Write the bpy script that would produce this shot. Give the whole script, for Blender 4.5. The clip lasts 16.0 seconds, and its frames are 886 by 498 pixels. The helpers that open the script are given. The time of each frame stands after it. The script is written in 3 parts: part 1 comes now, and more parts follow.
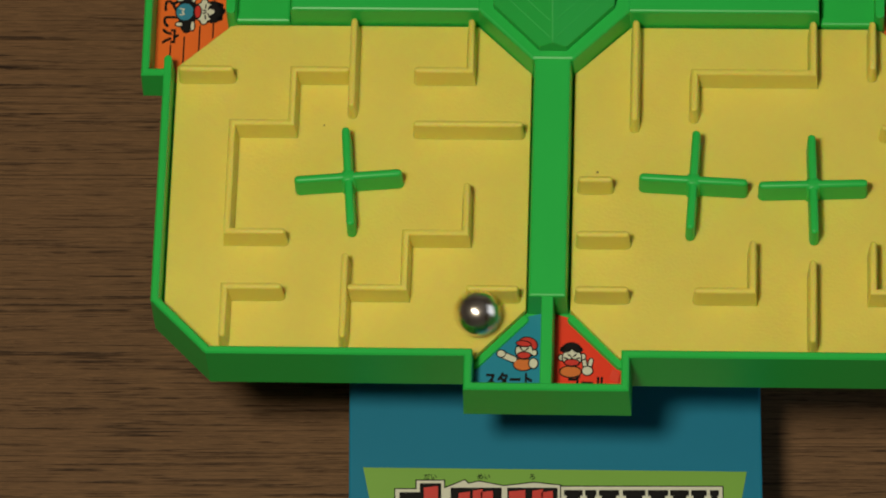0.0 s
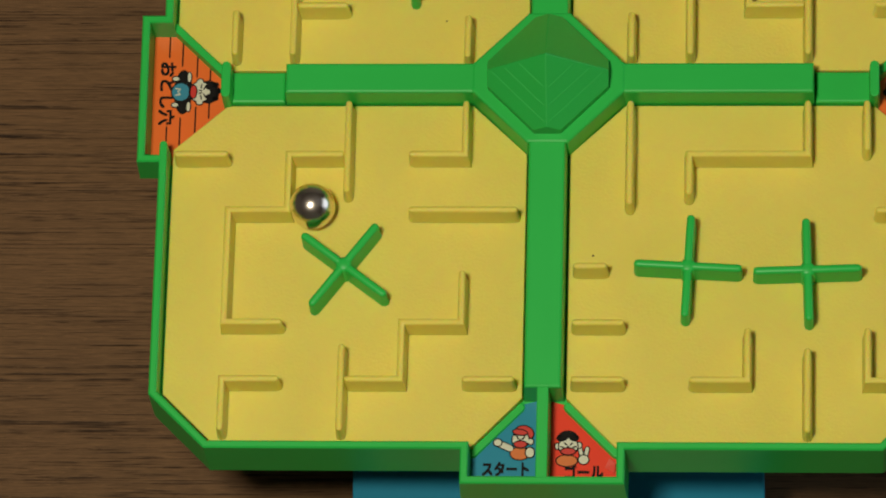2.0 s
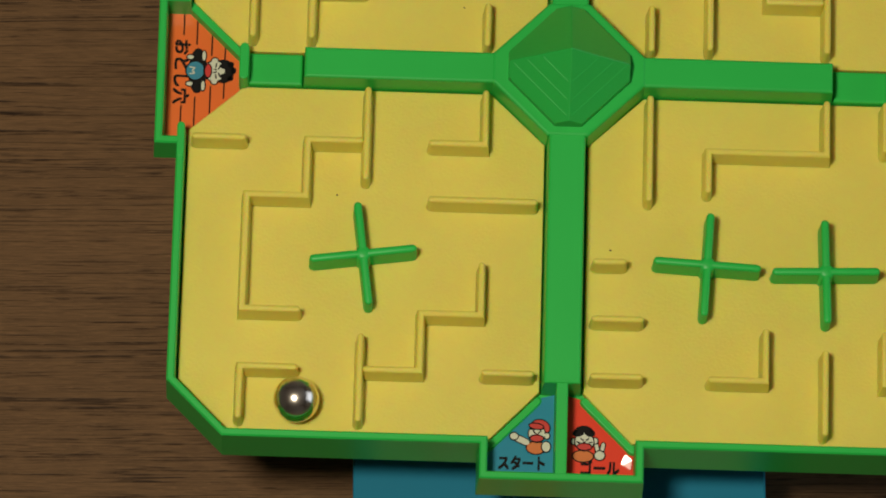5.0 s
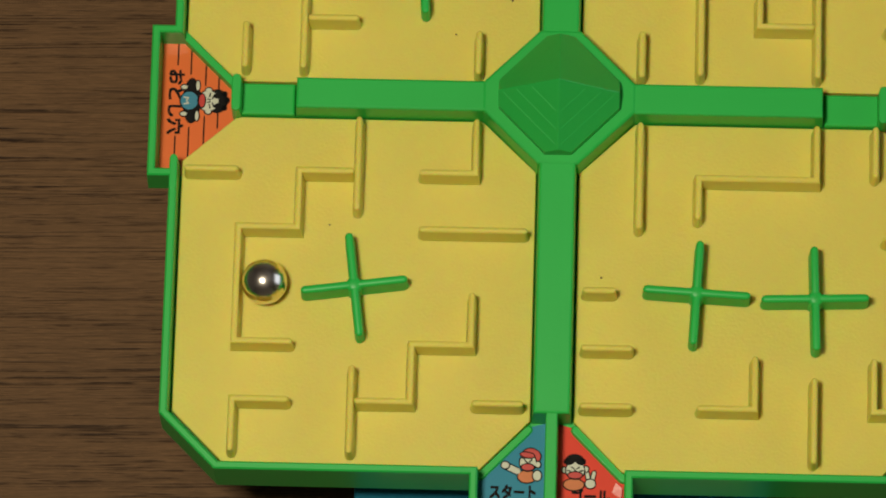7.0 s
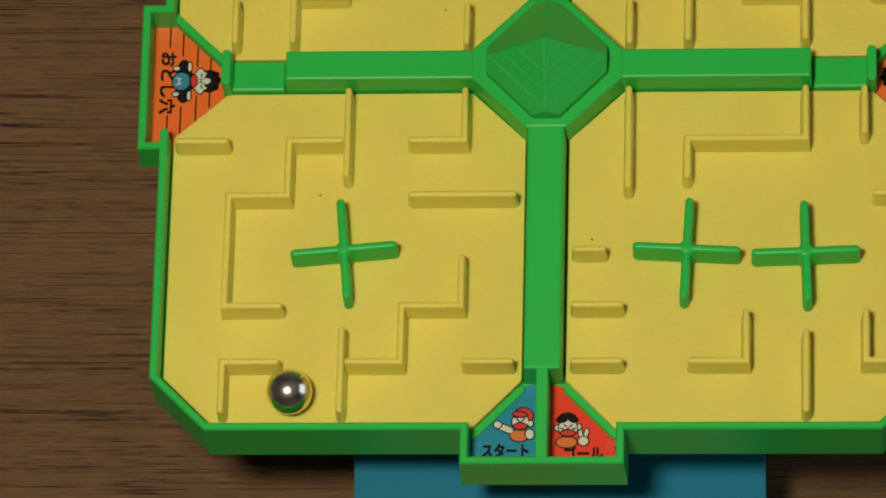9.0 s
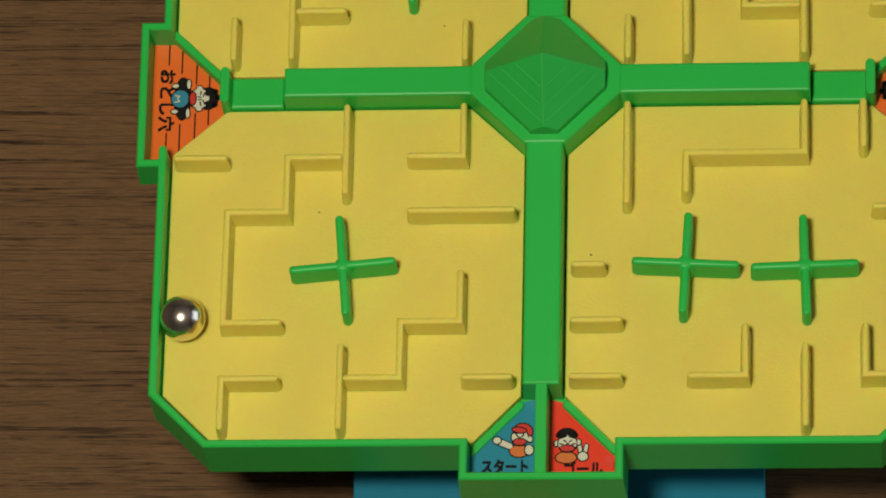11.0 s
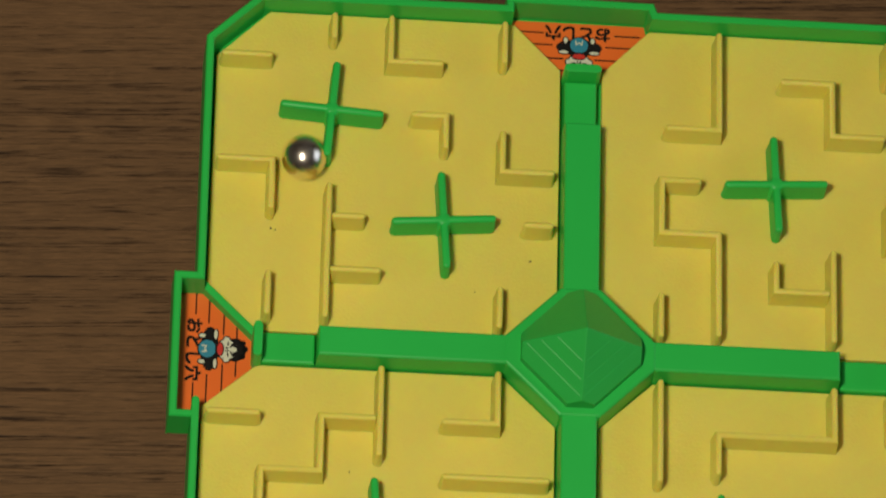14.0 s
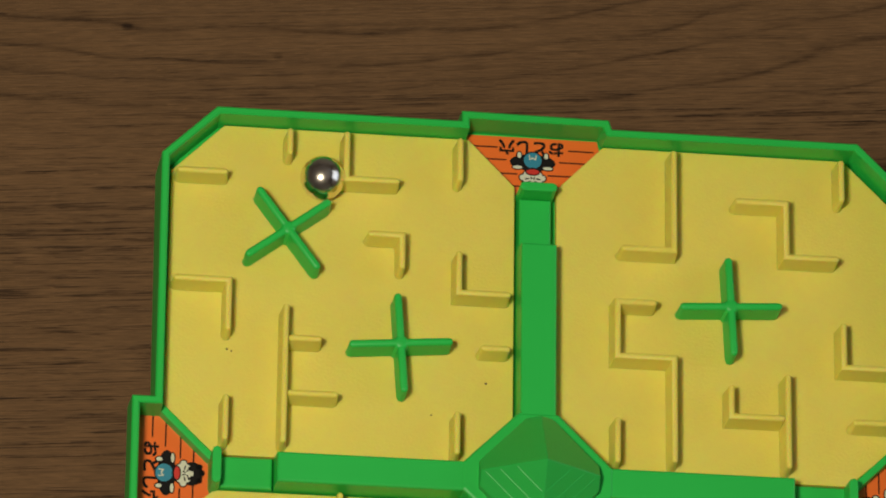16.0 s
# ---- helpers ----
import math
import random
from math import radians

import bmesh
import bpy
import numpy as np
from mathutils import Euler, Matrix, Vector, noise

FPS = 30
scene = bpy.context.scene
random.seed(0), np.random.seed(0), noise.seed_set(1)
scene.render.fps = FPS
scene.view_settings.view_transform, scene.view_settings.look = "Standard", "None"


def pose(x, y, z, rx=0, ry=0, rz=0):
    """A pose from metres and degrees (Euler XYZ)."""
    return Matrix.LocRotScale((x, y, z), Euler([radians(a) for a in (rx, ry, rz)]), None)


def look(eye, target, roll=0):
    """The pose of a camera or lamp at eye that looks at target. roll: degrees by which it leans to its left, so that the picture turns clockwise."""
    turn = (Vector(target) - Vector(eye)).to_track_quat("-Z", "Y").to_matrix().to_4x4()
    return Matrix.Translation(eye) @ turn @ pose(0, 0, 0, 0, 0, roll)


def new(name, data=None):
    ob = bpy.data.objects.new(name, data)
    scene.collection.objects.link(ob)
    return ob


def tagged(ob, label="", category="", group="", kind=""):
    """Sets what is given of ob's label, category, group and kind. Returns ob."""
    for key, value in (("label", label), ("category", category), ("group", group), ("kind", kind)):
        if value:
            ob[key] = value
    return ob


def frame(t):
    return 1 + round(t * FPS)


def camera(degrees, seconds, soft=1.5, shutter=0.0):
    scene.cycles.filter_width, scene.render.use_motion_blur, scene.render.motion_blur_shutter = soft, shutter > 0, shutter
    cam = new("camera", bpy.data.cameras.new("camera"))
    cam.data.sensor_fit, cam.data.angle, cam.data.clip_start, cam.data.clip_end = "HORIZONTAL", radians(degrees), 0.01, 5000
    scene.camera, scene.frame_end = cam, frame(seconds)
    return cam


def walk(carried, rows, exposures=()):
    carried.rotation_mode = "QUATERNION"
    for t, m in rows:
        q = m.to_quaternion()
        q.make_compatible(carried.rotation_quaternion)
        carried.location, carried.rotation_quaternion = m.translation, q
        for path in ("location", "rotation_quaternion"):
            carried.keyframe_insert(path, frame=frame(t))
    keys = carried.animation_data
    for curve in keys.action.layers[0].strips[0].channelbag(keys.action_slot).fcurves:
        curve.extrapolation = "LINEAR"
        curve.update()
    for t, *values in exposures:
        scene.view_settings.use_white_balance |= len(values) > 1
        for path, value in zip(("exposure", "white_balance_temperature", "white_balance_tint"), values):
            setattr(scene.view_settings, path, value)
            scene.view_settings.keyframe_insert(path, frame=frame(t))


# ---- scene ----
cam = camera(9.96, 16.0, soft=1.9, shutter=0.3)
EX, EY, EZ = 0.0120, -0.4520, 1.2340
CAMERA_ROWS = [
    (0, pose(EX, EY, EZ, 18.683, -0.067, 0.046)),
    (0.5, pose(EX, EY, EZ, 18.780, -0.045, 0.029)),
    (1, pose(EX, EY, EZ, 19.044, -0.017, -0.035)),
    (1.5, pose(EX, EY, EZ, 19.261, -0.023, 0.018)),
    (2, pose(EX, EY, EZ, 19.464, -0.033, 0.072)),
    (2.5, pose(EX, EY, EZ, 19.500, 0.000, -0.000)),
    (3, pose(EX, EY, EZ, 19.504, 0.015, -0.032)),
    (3.5, pose(EX, EY, EZ, 19.412, -0.015, 0.025)),
    (4, pose(EX, EY, EZ, 19.317, -0.021, 0.037)),
    (4.5, pose(EX, EY, EZ, 19.166, -0.022, 0.043)),
    (7, pose(EX, EY, EZ, 19.496, 0.017, -0.036)),
    (7.5, pose(EX, EY, EZ, 19.440, -0.009, 0.047)),
    (8, pose(EX, EY, EZ, 19.344, 0.003, 0.011)),
    (8.5, pose(EX, EY, EZ, 19.334, -0.003, 0.028)),
    (11, pose(EX, EY, EZ, 19.528, -0.021, 0.063)),
    (11.5, pose(EX, EY, EZ, 19.925, 0.016, -0.020)),
    (12, pose(EX, EY, EZ, 20.636, 0.031, -0.063)),
    (12.5, pose(EX, EY, EZ, 21.194, 0.015, -0.006)),
    (13, pose(EX, EY, EZ, 21.892, 0.015, 0.003)),
    (13.5, pose(EX, EY, EZ, 22.374, 0.017, 0.004)),
    (14, pose(EX, EY, EZ, 22.645, -0.014, 0.087)),
    (14.1, pose(EX, EY, EZ, 22.893, 0.003, 0.056)),
    (14.2, pose(EX, EY, EZ, 23.266, 0.028, 0.009)),
    (14.3, pose(EX, EY, EZ, 23.551, 0.047, -0.027)),
    (14.5, pose(EX, EY, EZ, 23.886, 0.070, -0.069)),
    (15, pose(EX, EY, EZ, 23.946, -0.000, -0.299)),
    (15.5, pose(EX, EY, EZ, 23.938, -0.057, -0.710)),
    (16, pose(EX, EY, EZ, 23.919, -0.105, -1.270)),
]
EXPOSURES = [(0, 0.02), (0.5, 0.1), (1, 0.25), (1.5, 0.25), (2, 0.08), (2.5, 0.04), (3.5, 0.02), (7, 0.07), (8, 0.03), (8.5, 0.1),
             (11, 0.16), (11.5, 0.06), (12.5, 0.1), (14, 0.1), (14.5, 0.13), (15, 0.22), (15.5, 0.22), (16, 0.23)]
walk(cam, CAMERA_ROWS, EXPOSURES)

# ---- light: a warm lamp above, a window in the wall ----
world = bpy.data.worlds.new("world")
world.use_nodes = True
world.node_tree.nodes["Background"].inputs[0].default_value = (0.55, 0.7, 1.0, 1)
world.node_tree.nodes["Background"].inputs[1].default_value = 0.3
scene.world = world


def area_lamp(name, place, target, sx, sy, power, colour, shape="RECTANGLE"):
    data = bpy.data.lights.new(name, "AREA")
    data.shape, data.size, data.size_y = shape, sx, sy
    data.energy, data.color = power, colour
    ob = new(name, data)
    ob.matrix_world = look(place, target)
    return ob


area_lamp("ceiling_lamp", (-0.16, -0.27, 1.02), (0.04, 0, 0.08), 0.14, 0.14, 6.65, (1.0, 0.91, 0.70), "DISK")
area_lamp("window_light", (1.86, 0.15, 0.75), (0.04, 0, 0.08), 1.3, 1.1, 4.2, (0.85, 0.94, 1.0))

# ---- materials ----


def material(name, colour, rough=0.4, metal=0.0, spread=0.06, scale=60.0, bump=0.0, bump_scale=900.0, coat=0.0, gloss=0.5, soak=0.0):
    m = bpy.data.materials.new(name)
    m.use_nodes = True
    nt = m.node_tree
    n, l = nt.nodes, nt.links
    b = n["Principled BSDF"]
    b.inputs["Roughness"].default_value, b.inputs["Metallic"].default_value = rough, metal
    b.inputs["Coat Weight"].default_value, b.inputs["Specular IOR Level"].default_value = coat, gloss
    if soak:
        b.inputs["Subsurface Weight"].default_value, b.inputs["Subsurface Scale"].default_value = soak, 0.0026
        b.inputs["Subsurface Radius"].default_value = (1.0, 0.5, 0.1)
    co = n.new("ShaderNodeTexCoord")
    tex = n.new("ShaderNodeTexNoise")
    tex.inputs["Scale"].default_value, tex.inputs["Detail"].default_value = scale, 5
    l.new(co.outputs["Object"], tex.inputs["Vector"])
    ramp = n.new("ShaderNodeMix")
    ramp.data_type = "RGBA"
    lo = [c * (1 - spread) for c in colour]
    hi = [min(1, c * (1 + spread)) for c in colour]
    ramp.inputs[6].default_value, ramp.inputs[7].default_value = (*lo, 1), (*hi, 1)
    # broad cloudy tone over the finer one
    wide = n.new("ShaderNodeTexNoise")
    wide.inputs["Scale"].default_value, wide.inputs["Detail"].default_value = scale * 0.22, 3
    l.new(co.outputs["Object"], wide.inputs["Vector"])
    both = n.new("ShaderNodeMix")
    both.inputs[0].default_value = 0.45
    l.new(tex.outputs[0], both.inputs[2])
    l.new(wide.outputs[0], both.inputs[3])
    l.new(both.outputs[0], ramp.inputs[0])
    l.new(ramp.outputs[2], b.inputs["Base Color"])
    worn = n.new("ShaderNodeMapRange")
    worn.inputs[3].default_value, worn.inputs[4].default_value = rough * 0.9, min(1.0, rough * 1.1)
    l.new(wide.outputs[0], worn.inputs[0])
    l.new(worn.outputs[0], b.inputs["Roughness"])
    if bump:
        fine = n.new("ShaderNodeTexNoise")
        fine.inputs["Scale"].default_value, fine.inputs["Detail"].default_value = bump_scale, 3
        l.new(co.outputs["Object"], fine.inputs["Vector"])
        bp = n.new("ShaderNodeBump")
        bp.inputs["Strength"].default_value, bp.inputs["Distance"].default_value = bump, 0.0004
        l.new(fine.outputs[0], bp.inputs["Height"])
        l.new(bp.outputs[0], b.inputs["Normal"])
    return m


def wood_material():
    m = bpy.data.materials.new("dark_wood")
    m.use_nodes = True
    n, l = m.node_tree.nodes, m.node_tree.links
    b = n["Principled BSDF"]
    co = n.new("ShaderNodeTexCoord")

    def noise_at(sx, sy, scale, detail):
        mp = n.new("ShaderNodeMapping")
        mp.inputs["Scale"].default_value = (sx, sy, 1)
        l.new(co.outputs["Object"], mp.inputs["Vector"])
        t = n.new("ShaderNodeTexNoise")
        t.inputs["Scale"].default_value, t.inputs["Detail"].default_value = scale, detail
        t.inputs["Roughness"].default_value = 0.6
        l.new(mp.outputs[0], t.inputs["Vector"])
        return t

    def step_of(value, lo, hi):
        k = n.new("ShaderNodeMapRange")
        k.interpolation_type = "SMOOTHSTEP"
        k.inputs[1].default_value, k.inputs[2].default_value = lo, hi
        l.new(value, k.inputs[0])
        return k.outputs[0]

    def calc(op, a, b=None, c=None):
        k = n.new("ShaderNodeMath")
        k.operation = op
        for i, q in enumerate((a, b, c)):
            if isinstance(q, (int, float)):
                k.inputs[i].default_value = q
            elif q is not None:
                l.new(q, k.inputs[i])
        return k.outputs[0]

    def total(*terms):
        s = 0.0
        for value, weight in terms:
            s = calc("MULTIPLY_ADD", value, weight, s)
        return s

    def vein(sx, sy, half):
        """Thin lines that wander along the grain: a narrow band of a stretched noise."""
        off = calc("ABSOLUTE", calc("SUBTRACT", noise_at(sx, sy, 1, 2).outputs[0], 0.5))
        return calc("SUBTRACT", 1.0, step_of(off, 0.0, half))

    xyz = n.new("ShaderNodeSeparateXYZ")
    l.new(co.outputs["Object"], xyz.inputs[0])
    x, y = xyz.outputs[0], xyz.outputs[1]
    broad = noise_at(5, 30, 1, 3).outputs[0]
    mottle = noise_at(90, 210, 1, 4).outputs[0]
    streak = noise_at(16, 620, 1, 6).outputs[0]
    fine = noise_at(150, 2600, 1, 4).outputs[0]
    broken = step_of(noise_at(60, 420, 1, 3).outputs[0], 0.40, 0.56)
    pores = calc("MULTIPLY", vein(3.5, 270, 0.028), calc("MULTIPLY_ADD", broken, 0.7, 0.3))
    short = calc("MULTIPLY", vein(8, 600, 0.038), step_of(noise_at(70, 600, 1.3, 3).outputs[0], 0.42, 0.58))
    fleck = step_of(noise_at(260, 1700, 1.13, 2).outputs[0], 0.60, 0.72)

    # the far side of the board is calmer, with bowed growth lines and two small knots
    calm = step_of(calc("ADD", y, calc("MULTIPLY", broad, 0.05)), 0.150, 0.172)
    warp = noise_at(7, 16, 1, 3).outputs[0]
    bow = calc("MULTIPLY", calc("MULTIPLY", x, x), -1.15)
    height = calc("ADD", calc("ADD", y, bow), calc("MULTIPLY", warp, 0.030))
    phase = calc("MULTIPLY_ADD", height, 640.0, calc("MULTIPLY", noise_at(3, 40, 1, 2).outputs[0], 5.0))
    ring = calc("POWER", calc("MULTIPLY_ADD", calc("SINE", phase), 0.5, 0.5), 26.0)
    halo = calc("POWER", calc("MULTIPLY_ADD", calc("SINE", calc("ADD", phase, -0.5)), 0.5, 0.5), 4.0)
    uneven = calc("MULTIPLY_ADD", step_of(noise_at(14, 60, 1, 2).outputs[0], 0.35, 0.6), 0.8, 0.2)
    ring, halo = calc("MULTIPLY", calc("MULTIPLY", ring, uneven), calm), calc("MULTIPLY", halo, calm)
    rough_part = calc("MULTIPLY_ADD", calm, -0.68, 1.0)

    def knot(kx, ky, size):
        dx, dy = calc("MULTIPLY", calc("SUBTRACT", x, kx), 0.75), calc("SUBTRACT", y, ky)
        far = calc("SQRT", calc("ADD", calc("MULTIPLY", dx, dx), calc("MULTIPLY", dy, dy)))
        return calc("SUBTRACT", 1.0, step_of(far, size * 0.3, size))

    knots = calc("MAXIMUM", knot(-0.0576, 0.1629, 0.0017), calc("MULTIPLY", knot(-0.0169, 0.1530, 0.0014), 0.7))
    s = total((broad, 0.20), (mottle, 0.17), (streak, 0.18), (fine, 0.50), (calc("MULTIPLY", pores, rough_part), -0.22), (calc("MULTIPLY", short, rough_part), -0.20),
              (fleck, 0.13), (ring, -0.14), (halo, -0.04), (calm, -0.005), (knots, -0.15))
    ramp = n.new("ShaderNodeValToRGB")
    ramp.color_ramp.elements[0].position, ramp.color_ramp.elements[0].color = 0.21, (0.024, 0.0118, 0.0058, 1)
    ramp.color_ramp.elements[1].position, ramp.color_ramp.elements[1].color = 0.61, (0.178, 0.097, 0.0450, 1)
    l.new(s, ramp.inputs[0])
    l.new(ramp.outputs[0], b.inputs["Base Color"])
    b.inputs["Roughness"].default_value, b.inputs["Specular IOR Level"].default_value = 0.6, 0.15
    bp = n.new("ShaderNodeBump")
    bp.inputs["Strength"].default_value, bp.inputs["Distance"].default_value = 0.35, 0.0003
    l.new(total((fine, 0.6), (pores, -0.5), (short, -0.4)), bp.inputs["Height"])
    l.new(bp.outputs[0], b.inputs["Normal"])
    return m


WOOD = wood_material()
GREEN = material("green_plastic", (0.020, 0.47, 0.070), 0.40, spread=0.08, scale=45, bump=0.06, gloss=0.35)
HUB_GREEN = material("green_plastic_cap", (0.018, 0.41, 0.064), 0.45, spread=0.10, scale=70, bump=0.12)
YELLOW = material("yellow_plastic", (0.735, 0.626, 0.114), 0.55, spread=0.06, scale=70, bump=0.22, bump_scale=1300, gloss=0.4, soak=0.6)
ORANGE = material("orange_sticker", (0.80, 0.15, 0.02), 0.35, spread=0.08, scale=80, coat=0.2)
BLUE_STICKER = material("blue_sticker", (0.018, 0.235, 0.36), 0.4, spread=0.06, scale=80, coat=0.05, gloss=0.25)
RED_STICKER = material("red_sticker", (0.78, 0.050, 0.02), 0.4, spread=0.06, scale=80, coat=0.05, gloss=0.25)
GLOSS_RED = material("glossy_red_sticker", (0.75, 0.06, 0.03), 0.2, spread=0.06, scale=80, coat=1.0)
INK = material("black_ink", (0.012, 0.011, 0.011), 0.6, gloss=0.06)
PALE_INK = material("pale_ink", (0.62, 0.62, 0.50), 0.4)
TEAL_INK = material("teal_ink", (0.03, 0.22, 0.33), 0.4)
RED_INK = material("red_ink", (0.55, 0.03, 0.02), 0.4)
ORANGE_INK = material("orange_ink", (0.62, 0.16, 0.03), 0.4)
CARD_BLUE = material("blue_card", (0.010, 0.175, 0.29), 0.5, spread=0.07, scale=40, bump=0.05, gloss=0.15)
CARD_LIME = material("lime_print", (0.17, 0.37, 0.04), 0.42, spread=0.06, scale=40)
STEEL = material("polished_steel", (0.82, 0.74, 0.66), 0.22, 1.0, spread=0.10, scale=260)
DUST = material("dark_speck", (0.05, 0.03, 0.01), 0.8)
PLASTER = material("room_plaster", (0.62, 0.55, 0.47), 0.9, spread=0.05, scale=3)
WHITEWASH = material("ceiling_white", (0.82, 0.77, 0.70), 0.9, spread=0.04, scale=3)
DARK = material("dark_floor", (0.10, 0.07, 0.05), 0.6, spread=0.1, scale=6)

# ---- mesh helpers; board lengths in cells of 14.3 mm, heights in mm ----
CELL, MM = 0.0143, 0.001


def part(name, bm, mat, parent=None, label="", smooth=False):
    bmesh.ops.recalc_face_normals(bm, faces=bm.faces)
    me = bpy.data.meshes.new(name)
    bm.to_mesh(me)
    bm.free()
    me.materials.append(mat)
    if smooth:
        me.shade_smooth()
        me.set_sharp_from_angle(angle=radians(48))
    ob = new(name, me)
    ob.parent = parent
    if label:
        tagged(ob, label)
    return ob


def loft(rings, closed=True):
    """Join equal rings of points; caps both ends."""
    bm = bmesh.new()
    vs = [[bm.verts.new(p) for p in r] for r in rings]
    k = len(rings[0])
    for a, b in zip(vs, vs[1:]):
        for i in range(k if closed else k - 1):
            j = (i + 1) % k
            bm.faces.new((a[i], a[j], b[j], b[i]))
    if closed:
        bm.faces.new(vs[0][::-1])
        bm.faces.new(vs[-1])
    return bm


def inset(poly, d):
    """Move each edge of a counter-clockwise polygon inward by d."""
    out, k = [], len(poly)
    for i in range(k):
        p, q, r = (Vector(poly[i - 1]), Vector(poly[i]), Vector(poly[(i + 1) % k]))
        a, b = (q - p).normalized(), (r - q).normalized()
        na, nb = Vector((-a.y, a.x)), Vector((-b.y, b.x))
        m = na + nb
        out.append(q + m * (d / max(0.25, 1 + na.dot(nb))))
    return [(v.x, v.y) for v in out]


def slab(poly, z0, z1, draft=0.0, edge=0.3, unit=CELL):
    """A plate from a counter-clockwise outline, with a rounded upper edge; z, draft and edge in mm."""
    base = [(x * unit, y * unit) for x, y in poly]
    rings = [(0, z0), (draft, z1 - edge), (draft + edge * 0.35, z1 - edge * 0.3), (draft + edge, z1)]
    return loft([[(x, y, z * MM) for x, y in (inset(base, d * MM) if d else base)] for d, z in rings])


def band(path, half, closed=False):
    """Both sides of a strip of constant width round a path; open ends are rounded."""
    k, c = len(path), half * 0.7071
    left, right = [], []
    for i in range(k):
        q = Vector(path[i])
        if closed or 0 < i < k - 1:
            a, b = (q - Vector(path[i - 1])).normalized(), (Vector(path[(i + 1) % k]) - q).normalized()
            na, nb = Vector((-a.y, a.x)), Vector((-b.y, b.x))
            m = (na + nb) / (1 + na.dot(nb)) * half
            left.append((q + m)[:])
            right.append((q - m)[:])
            continue
        a = (Vector(path[1]) - q if i == 0 else q - Vector(path[i - 1])).normalized()
        n = Vector((-a.y, a.x))
        if i == 0:
            left += [(q - a * c + n * c)[:], (q + n * half)[:]]
            right += [(q - a * half)[:], (q - a * c - n * c)[:], (q - n * half)[:]]
        else:
            left += [(q + n * half)[:], (q + a * c + n * c)[:]]
            right += [(q - n * half)[:], (q + a * c - n * c)[:], (q + a * half)[:]]
    return left, right


def rib_mesh(path, z0, z1, w0, w1, edge=0.35, foot=1.0):
    """A moulded rib along a path in cells: wider at the foot, rounded at the top; heights and half widths in mm."""
    pts = [(x * CELL, y * CELL) for x, y in path]
    rings = []
    crown = [(w1 - edge * (1 - math.cos(a)), z1 - edge * (1 - math.sin(a))) for a in (0.0, 0.4, 0.8, 1.2)] + [(max(0.1, w1 - edge), z1)]
    for w, z in [(w0 * foot, z0), (w0, z0 + 0.35), (w0 * 0.9, z0 + 0.9)] + crown:
        left, right = band(pts, w * MM)
        rings.append([(x, y, z * MM) for x, y in right + left[::-1]])
    return loft(rings)


def ring_wall(path, z0, z1, outer, w0, w1, edge=0.4):
    """A closed wall along a path in cells, open inside; its outer face flares to the foot."""
    pts = [(x * CELL, y * CELL) for x, y in path]
    prof = [(-outer, None), (w0, None), (w1, z1 - edge), (w1 - edge, z1), (edge - w1, z1), (-w1, z1 - edge)]
    bm = bmesh.new()
    loops = []
    for w, z in prof:
        left, right = band(pts, abs(w) * MM, True)
        foot = z0 if z is None else [z] * len(pts)
        loops.append([bm.verts.new((x, y, h * MM)) for (x, y), h in zip(left if w > 0 else right, foot)])
    k = len(pts)
    for a, b in zip(loops, loops[1:] + loops[:1]):
        for i in range(k):
            bm.faces.new((a[i], a[(i + 1) % k], b[(i + 1) % k], b[i]))
    return bm


def block(x0, x1, y0, y1, z0, z1, bevel=0.0):
    bm = bmesh.new()
    bmesh.ops.create_cube(bm, size=1)
    for v in bm.verts:
        v.co = ((x0 + x1) / 2 + v.co.x * (x1 - x0), (y0 + y1) / 2 + v.co.y * (y1 - y0), (z0 + z1) / 2 + v.co.z * (z1 - z0))
    if bevel:
        bmesh.ops.bevel(bm, geom=bm.edges[:], offset=bevel, segments=2, affect="EDGES", profile=0.6)
    return bm


def ellipse(cx, cy, rx, ry, z, turn=0.0, k=20):
    """A thin printed patch on a sticker; cells, z in mm."""
    c, s = math.cos(turn), math.sin(turn)
    ring = [(cx + rx * math.cos(a) * c - ry * math.sin(a) * s, cy + rx * math.cos(a) * s + ry * math.sin(a) * c)
            for a in (2 * math.pi * i / k for i in range(k))]
    return slab(ring, z, z + 0.05, 0, 0.02)


# ---- the room, table and box ----
def wall(name, x0, x1, y0, y1, z0, z1, mat):
    return tagged(part(name, block(x0, x1, y0, y1, z0, z1), mat), kind="structure")


wall("floor", -2.2, 2.2, -2.2, 2.2, -0.76, -0.72, DARK)
wall("ceiling", -2.2, 2.2, -2.2, 2.2, 1.75, 1.79, WHITEWASH)
wall("wall_north", -2.2, 2.2, 2.0, 2.1, -0.72, 1.75, PLASTER)
wall("wall_south", -2.2, 2.2, -2.1, -2.0, -0.72, 1.75, PLASTER)
wall("wall_west", -2.1, -2.0, -2.0, 2.0, -0.72, 1.75, PLASTER)
# the east wall leaves an opening for the window
wall("wall_east", 2.0, 2.1, -2.0, -0.55, -0.72, 1.75, PLASTER)
wall("wall_east", 2.0, 2.1, 0.85, 2.0, -0.72, 1.75, PLASTER)
wall("wall_east", 2.0, 2.1, -0.55, 0.85, -0.72, 0.15, PLASTER)
wall("wall_east", 2.0, 2.1, -0.55, 0.85, 1.35, 1.75, PLASTER)

